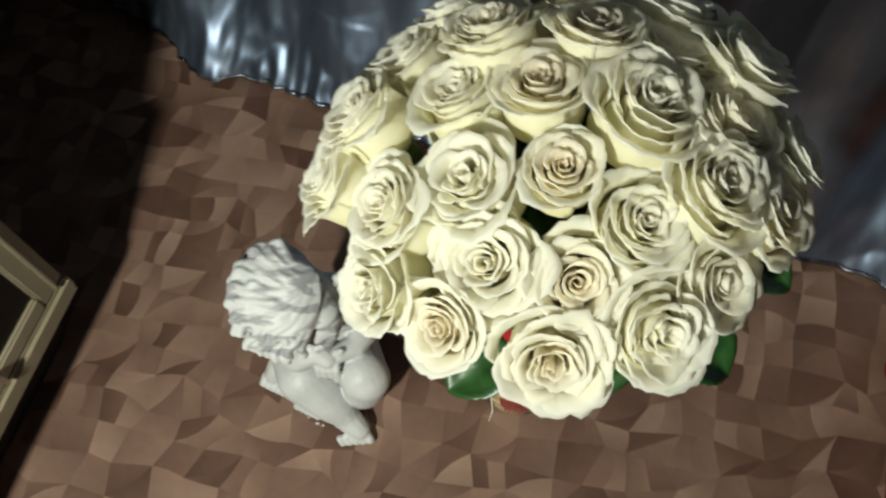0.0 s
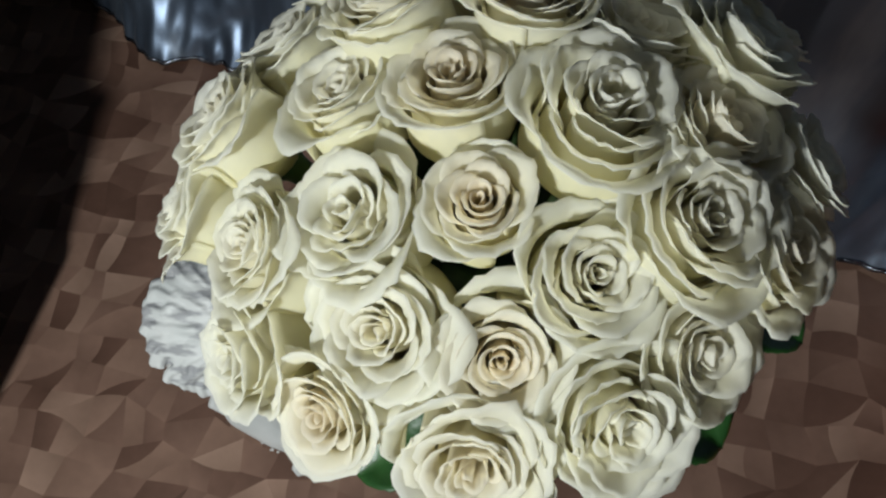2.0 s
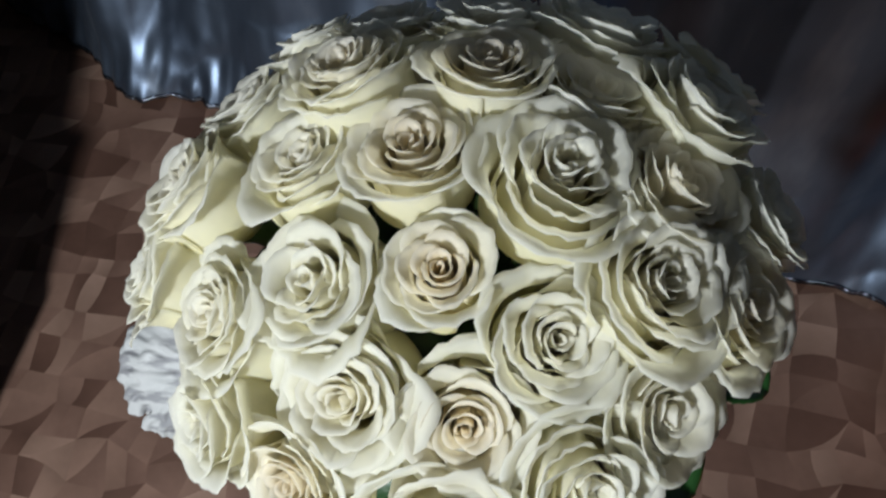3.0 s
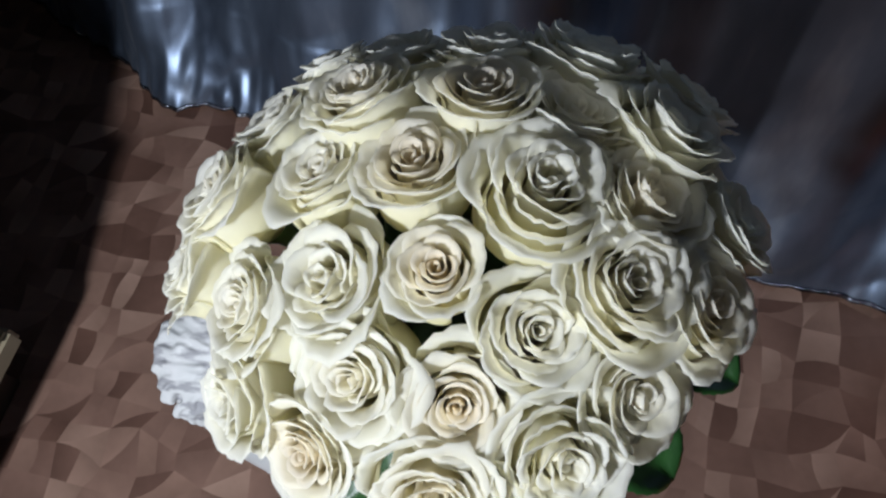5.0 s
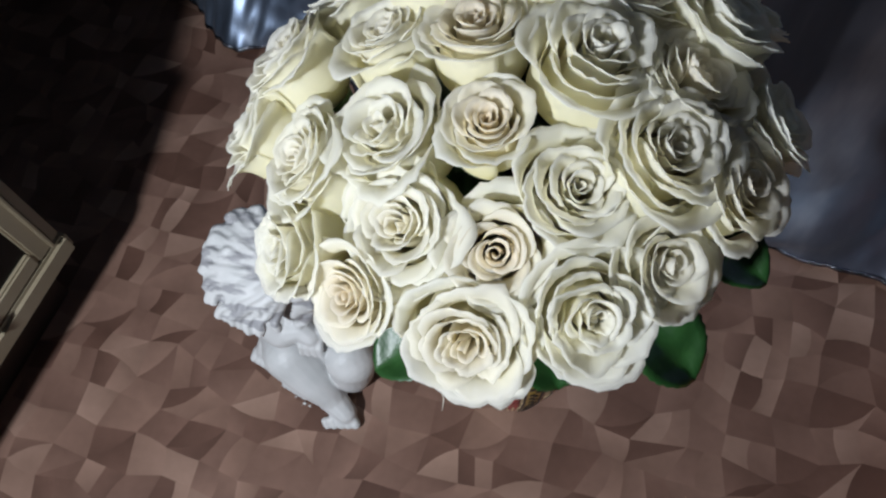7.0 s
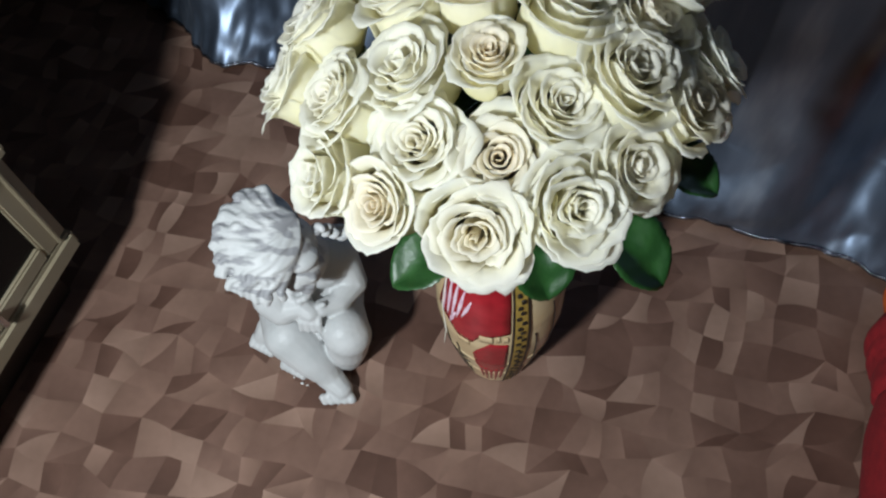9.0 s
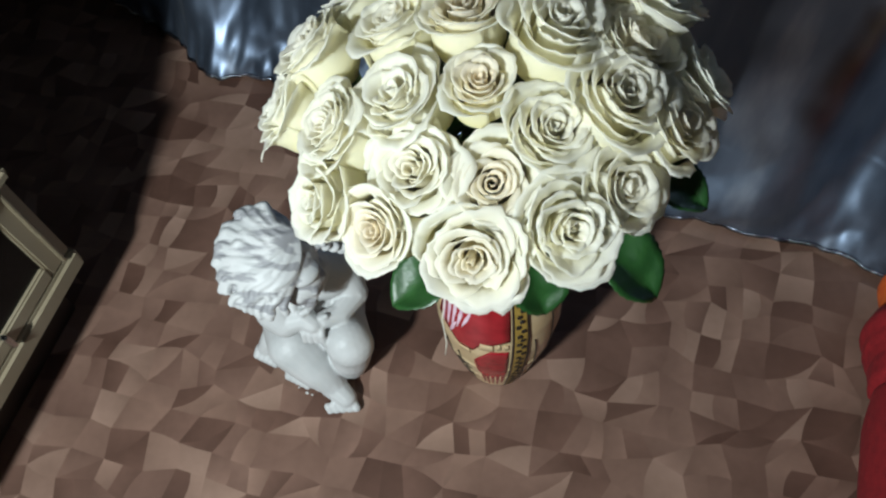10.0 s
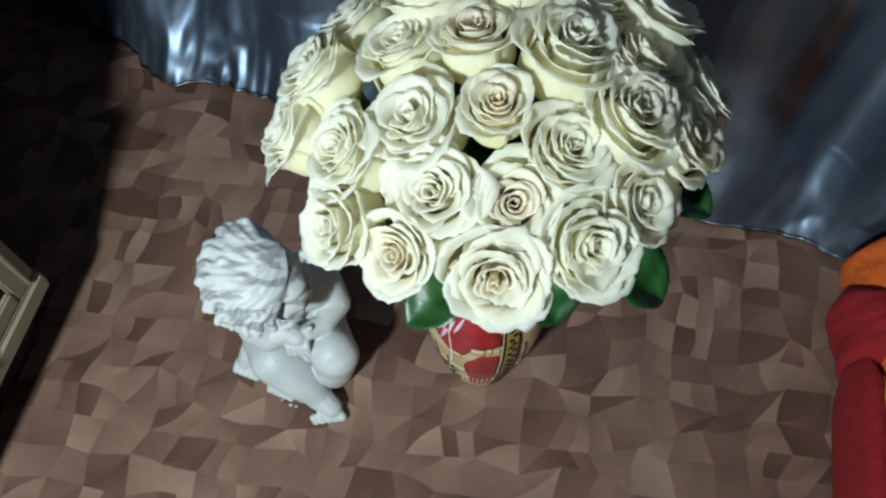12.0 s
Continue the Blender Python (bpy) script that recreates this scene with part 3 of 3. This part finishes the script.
def cherub():
    unit = []
    for level in (1, 2, 3):
        bm = bmesh.new()
        bmesh.ops.create_icosphere(bm, subdivisions=level, radius=1.0)
        bm.verts.index_update()
        unit.append((np.array([v.co[:] for v in bm.verts]), [[v.index for v in f.verts] for f in bm.faces]))
        bm.free()
    verts, faces, shift = [], [], Vector((0.25, -0.42, 0))

    def lump(level, m):
        v, f = unit[level - 1]
        k = sum(len(x) for x in verts)
        verts.append(v @ np.array(m.to_3x3()).T + np.array(m.translation + shift))
        faces.extend([i + k for i in q] for q in f)

    def dot(level, p, r):
        lump(level, Matrix.Translation(p) @ Matrix.Diagonal((r, r, r, 1)))

    def ball(p, r, stretch=(1, 1, 1), rot=(0, 0, 0)):
        lump(3, pose(*p, *rot) @ Matrix.Diagonal((r * stretch[0], r * stretch[1], r * stretch[2], 1)))

    def limb(pts, radii):
        fine, fr = [], []
        for (a, ra), (b, rb) in zip(zip(pts, radii), zip(pts[1:], radii[1:])):
            for t in np.linspace(0, 1, 22).tolist()[:-1]:
                fine.append(Vector(a).lerp(Vector(b), t))
                fr.append(ra + (rb - ra) * t)
        fine.append(Vector(pts[-1]))
        fr.append(radii[-1])
        for p, r in zip(fine, fr):
            dot(3 if r > 0.03 else 2, p, r)

    r = random.Random(4)
    # seat block, torso and shoulders
    ball((-0.232, 0.470, 0.065), 0.088, (1.05, 0.95, 0.80))
    ball((-0.222, 0.472, 0.150), 0.076, (1.0, 0.85, 1.15))
    ball((-0.210, 0.470, 0.225), 0.064, (1.15, 0.85, 0.85))
    # skull, cheeks, brow, nose, lips and chin
    ball((-0.222, 0.450, 0.270), 0.050)
    ball((-0.222, 0.420, 0.356), 0.052, (1.0, 1.0, 1.08))
    ball((-0.194, 0.398, 0.330), 0.034)
    ball((-0.182, 0.404, 0.328), 0.024)
    ball((-0.202, 0.382, 0.322), 0.024)
    ball((-0.190, 0.398, 0.363), 0.022, (1.4, 1.2, 0.7), (0, 0, 45))
    limb([(-0.183, 0.388, 0.354), (-0.172, 0.379, 0.336)], [0.006, 0.0085])
    ball((-0.180, 0.376, 0.318), 0.009, (1.3, 1.3, 0.6), (0, 0, 45))
    ball((-0.186, 0.376, 0.304), 0.014)
    # a thick mane combed from the parting over the crown and down past the shoulder, ending in curls
    side, rise, out = Vector((0.995, 0.07, -0.05)), Vector((-0.035, 0.863, 0.502)), Vector((0.31, -0.47, 0.83))
    mane = Vector((-0.262, 0.412, 0.372))
    lump(3, Matrix.Translation(mane - out * 0.014) @ Matrix((side * 0.072, rise * 0.087, out * 0.060)).transposed().to_4x4())

    def on_mane(a, b, lift):
        dome = math.sqrt(max(0.02, 1 - (a / 0.097) ** 2 - (b / 0.114) ** 2))
        return mane + side * a + rise * b + out * (0.056 * dome + lift - 0.018)

    for layer, (reach, count, thick) in enumerate(((1.0, 26, 0.0088), (0.66, 17, 0.0075))):
        for k in range(count):
            w = radians(80 + 212 * k / (count - 1) + r.uniform(-4, 4))
            stop = reach * r.uniform(0.94, 1.08)
            end = (0.071 * math.cos(w) * stop, 0.086 * math.sin(w) * stop)
            amp, ph, bend = r.uniform(0.002, 0.005), r.uniform(0, 6), r.uniform(0.010, 0.020)
            dx, dy = end[0] - 0.058, end[1] - 0.046
            n = math.hypot(dx, dy)
            for t in np.linspace(0.05, 1, 110).tolist():
                hook = max(0.0, t - 0.90) / 0.10
                off = amp * math.sin(8 * t + ph) * t + bend * math.sin(math.pi * t) + 0.010 * hook ** 2
                a, b = 0.058 + dx * t - dy / n * off, 0.046 + dy * t + dx / n * off
                dot(1, on_mane(a, b, 0.002 + 0.004 * layer + 0.003 * math.sin(6 * t + ph)), thick * (0.8 + 0.3 * math.sin(math.pi * t)) * (1 + 0.2 * hook))
    # a few loose curls on the other temple
    for k in range(4):
        for t in np.linspace(0, 4.6, 16).tolist():
            rad = 0.0095 - 0.0012 * t
            dot(1, Vector((-0.172 + 0.011 * k, 0.446 + 0.006 * k, 0.372 - 0.012 * k)) + side * rad * math.cos(t + k) + rise * rad * math.sin(t + k), 0.0062)
    # sleeved arm resting on the thigh, with a cuff of curls and a hand
    limb([(-0.272, 0.425, 0.225), (-0.276, 0.398, 0.200), (-0.258, 0.385, 0.186), (-0.222, 0.388, 0.200), (-0.203, 0.378, 0.195)], [0.038, 0.037, 0.031, 0.023, 0.018])
    for k in range(9):
        w = k * 0.7
        dot(2, Vector((-0.222 + 0.016 * math.cos(w), 0.396 + 0.010 * math.sin(w), 0.222 + 0.007 * math.cos(2.3 * w))), 0.008)
    for k in range(4):
        limb([(-0.219 + 0.0105 * k, 0.374, 0.194), (-0.219 + 0.011 * k, 0.362, 0.186), (-0.219 + 0.0115 * k, 0.356, 0.168)], [0.0072, 0.0064, 0.0055])
    limb([(-0.192, 0.386, 0.202), (-0.178, 0.388, 0.214)], [0.0075, 0.0055])
    # the arm in the shade
    limb([(-0.168, 0.482, 0.225), (-0.142, 0.452, 0.182), (-0.160, 0.408, 0.186), (-0.184, 0.390, 0.194)], [0.036, 0.028, 0.021, 0.017])
    # raised knee with its shin
    limb([(-0.195, 0.450, 0.085), (-0.146, 0.372, 0.145), (-0.150, 0.368, 0.085), (-0.156, 0.366, 0.030)], [0.058, 0.044, 0.040, 0.028])
    ball((-0.142, 0.366, 0.140), 0.045, (1.0, 0.95, 0.95))
    # folded leg running to the forward foot
    limb([(-0.280, 0.425, 0.080), (-0.260, 0.372, 0.100), (-0.217, 0.342, 0.064), (-0.186, 0.322, 0.038)], [0.056, 0.050, 0.038, 0.025])
    limb([(-0.188, 0.323, 0.032), (-0.158, 0.302, 0.021)], [0.027, 0.021])
    for k in range(5):
        limb([(-0.149 - 0.011 * k, 0.299 - 0.004 * k, 0.017), (-0.138 - 0.0125 * k, 0.287 - 0.003 * k, 0.011)], [0.0105 - 0.0007 * k, 0.0095 - 0.0009 * k])
    # the other foot and the toes tucked below the thigh
    limb([(-0.300, 0.425, 0.060), (-0.322, 0.408, 0.038), (-0.336, 0.396, 0.022)], [0.032, 0.027, 0.020])
    for k in range(5):
        limb([(-0.354 + 0.010 * k, 0.394 - 0.004 * k, 0.014), (-0.358 + 0.0105 * k, 0.380 - 0.004 * k, 0.010)], [0.0098, 0.0085])
    for k in range(5):
        limb([(-0.280 + 0.010 * k, 0.352 - 0.004 * k, 0.020), (-0.284 + 0.0105 * k, 0.340 - 0.004 * k, 0.011)], [0.011, 0.0088])
    # small folded wings on the back
    for sgn in (-1, 1):
        for k in range(6):
            ball((-0.225 + 0.045 * sgn, 0.535 + 0.005 * k, 0.215 - 0.024 * k), 0.032 - 0.002 * k, (0.8, 0.38, 1.1), (12, 0, 20 * sgn))
    me = mesh_of("cherub_statue", np.concatenate(verts), faces, statue_material())
    ob = tagged(new("cherub_statue", me), "white painted plaster cherub statue sitting on the floor", "statue")
    ob.location = (-0.25, 0.42, 0.0)
    rm = ob.modifiers.new("remesh", "REMESH")
    rm.mode, rm.voxel_size, rm.use_smooth_shade = "VOXEL", 0.0024, True
    sm = ob.modifiers.new("smooth", "SMOOTH")
    sm.factor, sm.iterations = 0.5, 2


cherub()


# ---------- folded blanket hanging on the other side ----------
def blanket():
    ob = tagged(new("blanket", None), "crumpled fleece blanket striped in red, orange and yellow", "blanket")

    def fold(name, x0, y0, y1, top, depth, mat, seed, label, skew=0.0):
        grid = []
        for j in range(40):
            v = j / 39
            row = []
            for k in range(36):
                u = k / 35
                a = 2 * math.pi * v - 0.5 * math.pi
                bulge = 1 + 0.12 * noise.noise(Vector((u * 3, v * 4, seed))) + 0.05 * noise.noise(Vector((u * 9, v * 9, seed + 3)))
                end = min(1.0, 6 * min(u, 1 - u) + 0.25) ** 0.5
                x = x0 + depth - depth * math.cos(a) * bulge * end
                z = top * (0.5 + 0.5 * math.sin(a) * bulge * end)
                y = y0 + (y1 - y0) * u + 0.02 * noise.noise(Vector((v * 5, u * 2, seed + 7)))
                row.append((x - skew * (y1 - y), y, max(0.004, z)))
            grid.append(row)
        v, f = sheet(grid, 0.008)
        child(name, mesh_of(name, v, f, mat), ob, label)

    fold("red_stripe", 0.812, -0.22, 0.385, 0.17, 0.026, CLOTH_RED, 1.0, "red fleece stripe", 0.2)
    fold("red_stripe", 0.818, 0.36, 0.520, 0.19, 0.050, CLOTH_RED, 4.0, "red fleece stripe")
    fold("orange_stripe", 0.862, 0.43, 0.62, 0.22, 0.090, CLOTH_ORANGE, 2.0, "orange fleece stripe")
    fold("orange_stripe", 0.855, 0.33, 0.47, 0.235, 0.045, CLOTH_ORANGE, 6.0, "orange fleece stripe")
    fold("yellow_stripe", 0.842, -0.10, 0.385, 0.21, 0.090, CLOTH_YELLOW, 3.0, "yellow fleece stripe", 0.2)


blanket()


# ---------- crumbs on the floor ----------
for cx, cy, cr in ((-0.243, 0.312, 0.0028), (-0.232, 0.309, 0.0020), (-0.262, 0.322, 0.0016)):
    bm = bmesh.new()
    bmesh.ops.create_icosphere(bm, subdivisions=2, radius=cr)
    for v in bm.verts:
        v.co = Vector((v.co.x * 1.4, v.co.y, v.co.z * 0.6)) * (1 + 0.4 * noise.noise(v.co * 700))
    crumb = tagged(new("plaster_crumb", from_bm("plaster_crumb", bm, PLASTER, True)), "tiny white plaster crumb lying on the vinyl floor", "crumb", "crumbs by the statue")
    crumb.location = (cx, cy, cr * 0.6)


# ---------- printed inlay pieces of the floor ----------
def inlay():
    rng = random.Random(21)
    ang = radians(-9)
    cu, cv = 0.072, 0.058
    nx, ny = 62, 68
    ca, sa = math.cos(ang), math.sin(ang)

    def world_of(u, v):
        return (ca * u - sa * v, sa * u + ca * v + 0.35)

    jit = {}
    for i in range(nx + 1):
        for j in range(ny + 1):
            jit[i, j] = ((i - nx / 2) * cu + rng.uniform(-0.019, 0.019), (j - ny / 2) * cv + rng.uniform(-0.016, 0.016))

    def curve(a, b, bow, n=4):
        d = (b[0] - a[0], b[1] - a[1])
        return [(a[0] + d[0] * t - d[1] * bow * 4 * t * (1 - t), a[1] + d[1] * t + d[0] * bow * 4 * t * (1 - t)) for t in (k / n for k in range(n))]

    bows = {}

    def side(p, q):
        key = (p, q) if p < q else (q, p)
        if key not in bows:
            bows[key] = rng.choice((0, 0, 0, 0, rng.uniform(-0.10, 0.10)))
        pts = curve(jit[key[0]], jit[key[1]], bows[key]) + [jit[key[1]]]
        if key != (p, q):
            pts = pts[::-1]
        return pts[:-1]

    polys = []
    for i in range(nx):
        for j in range(ny):
            a, b, c, d = (i, j), (i + 1, j), (i + 1, j + 1), (i, j + 1)
            r = rng.random()
            if r < 0.30:
                polys.append(side(a, b) + side(b, c) + side(c, d) + side(d, a))
            elif r < 0.62:
                bow = rng.choice((0, 0.07, -0.08, 0.11))
                diag = curve(jit[c], jit[a], bow)
                polys.append(side(a, b) + side(b, c) + diag)
                polys.append(side(c, d) + side(d, a) + (curve(jit[c], jit[a], bow) + [jit[a]])[::-1][:-1])
            else:
                # two strips
                sa_, sb_ = side(a, b), side(c, d)
                m1, m2 = sa_[2], sb_[2]
                bow = rng.choice((0, 0, 0.08, -0.1))
                cut = curve(m1, m2, bow)
                polys.append(sa_[:2] + cut + sb_[2:] + side(d, a))
                polys.append(sa_[2:] + side(b, c) + sb_[:2] + (cut + [m2])[::-1][:-1])
    near, rest = [], ([], [], [], [])
    for poly in polys:
        pts = [world_of(*p) for p in poly]
        cx, cy = sum(p[0] for p in pts) / len(pts), sum(p[1] for p in pts) / len(pts)
        off = (Vector((cx, cy, 0)) - BACK_P).dot(BACK_N)
        s = (Vector((cx, cy, 0)) - BACK_P).dot(BACK_DIR)
        if off < -0.45 or off > 3.4 or s < -2.1 or s > 2.3:
            continue
        tone = rng.random()
        w = rng.uniform(0, 6.28)
        k = rng.uniform(0.25, 1.0)
        ds = [math.cos(w) * (p[0] - cx) + math.sin(w) * (p[1] - cy) for p in pts]
        lo, hi = min(ds), max(ds) + 1e-6
        fades = [0.5 + k * ((d - lo) / (hi - lo) - 0.5) * 2 * 0.5 for d in ds]
        rest_add = not (abs(cx - 0.05) < 0.66 and 0.16 < cy < 0.56)
        if rest_add:
            n0 = len(rest[0])
            rest[0].extend((p[0], p[1], 0.0) for p in pts)
            rest[1].append(tuple(range(n0, n0 + len(pts))))
            rest[2].extend([tone] * len(pts))
            rest[3].extend(fades)
        else:
            near.append((pts, cx, cy, tone, fades))
    ob = child("inlay_pieces", mesh_of("inlay_pieces", rest[0], rest[1], FLOOR, False, (("tone", rest[2]), ("fade", rest[3]))), floor, "printed wood inlay pieces")
    tagged(ob, kind="stuff")
    for pts, cx, cy, tone, fades in near:
        n = len(pts)
        verts = [(p[0], p[1], 0.0) for p in pts] + [(p[0], p[1], -0.003) for p in pts]
        faces = [tuple(range(n))] + [(k, k + n, (k + 1) % n + n, (k + 1) % n) for k in range(n)]
        child("inlay_piece", mesh_of("inlay_piece", verts, faces, FLOOR, False, (("tone", [tone] * 2 * n), ("fade", fades * 2))), floor)


inlay()
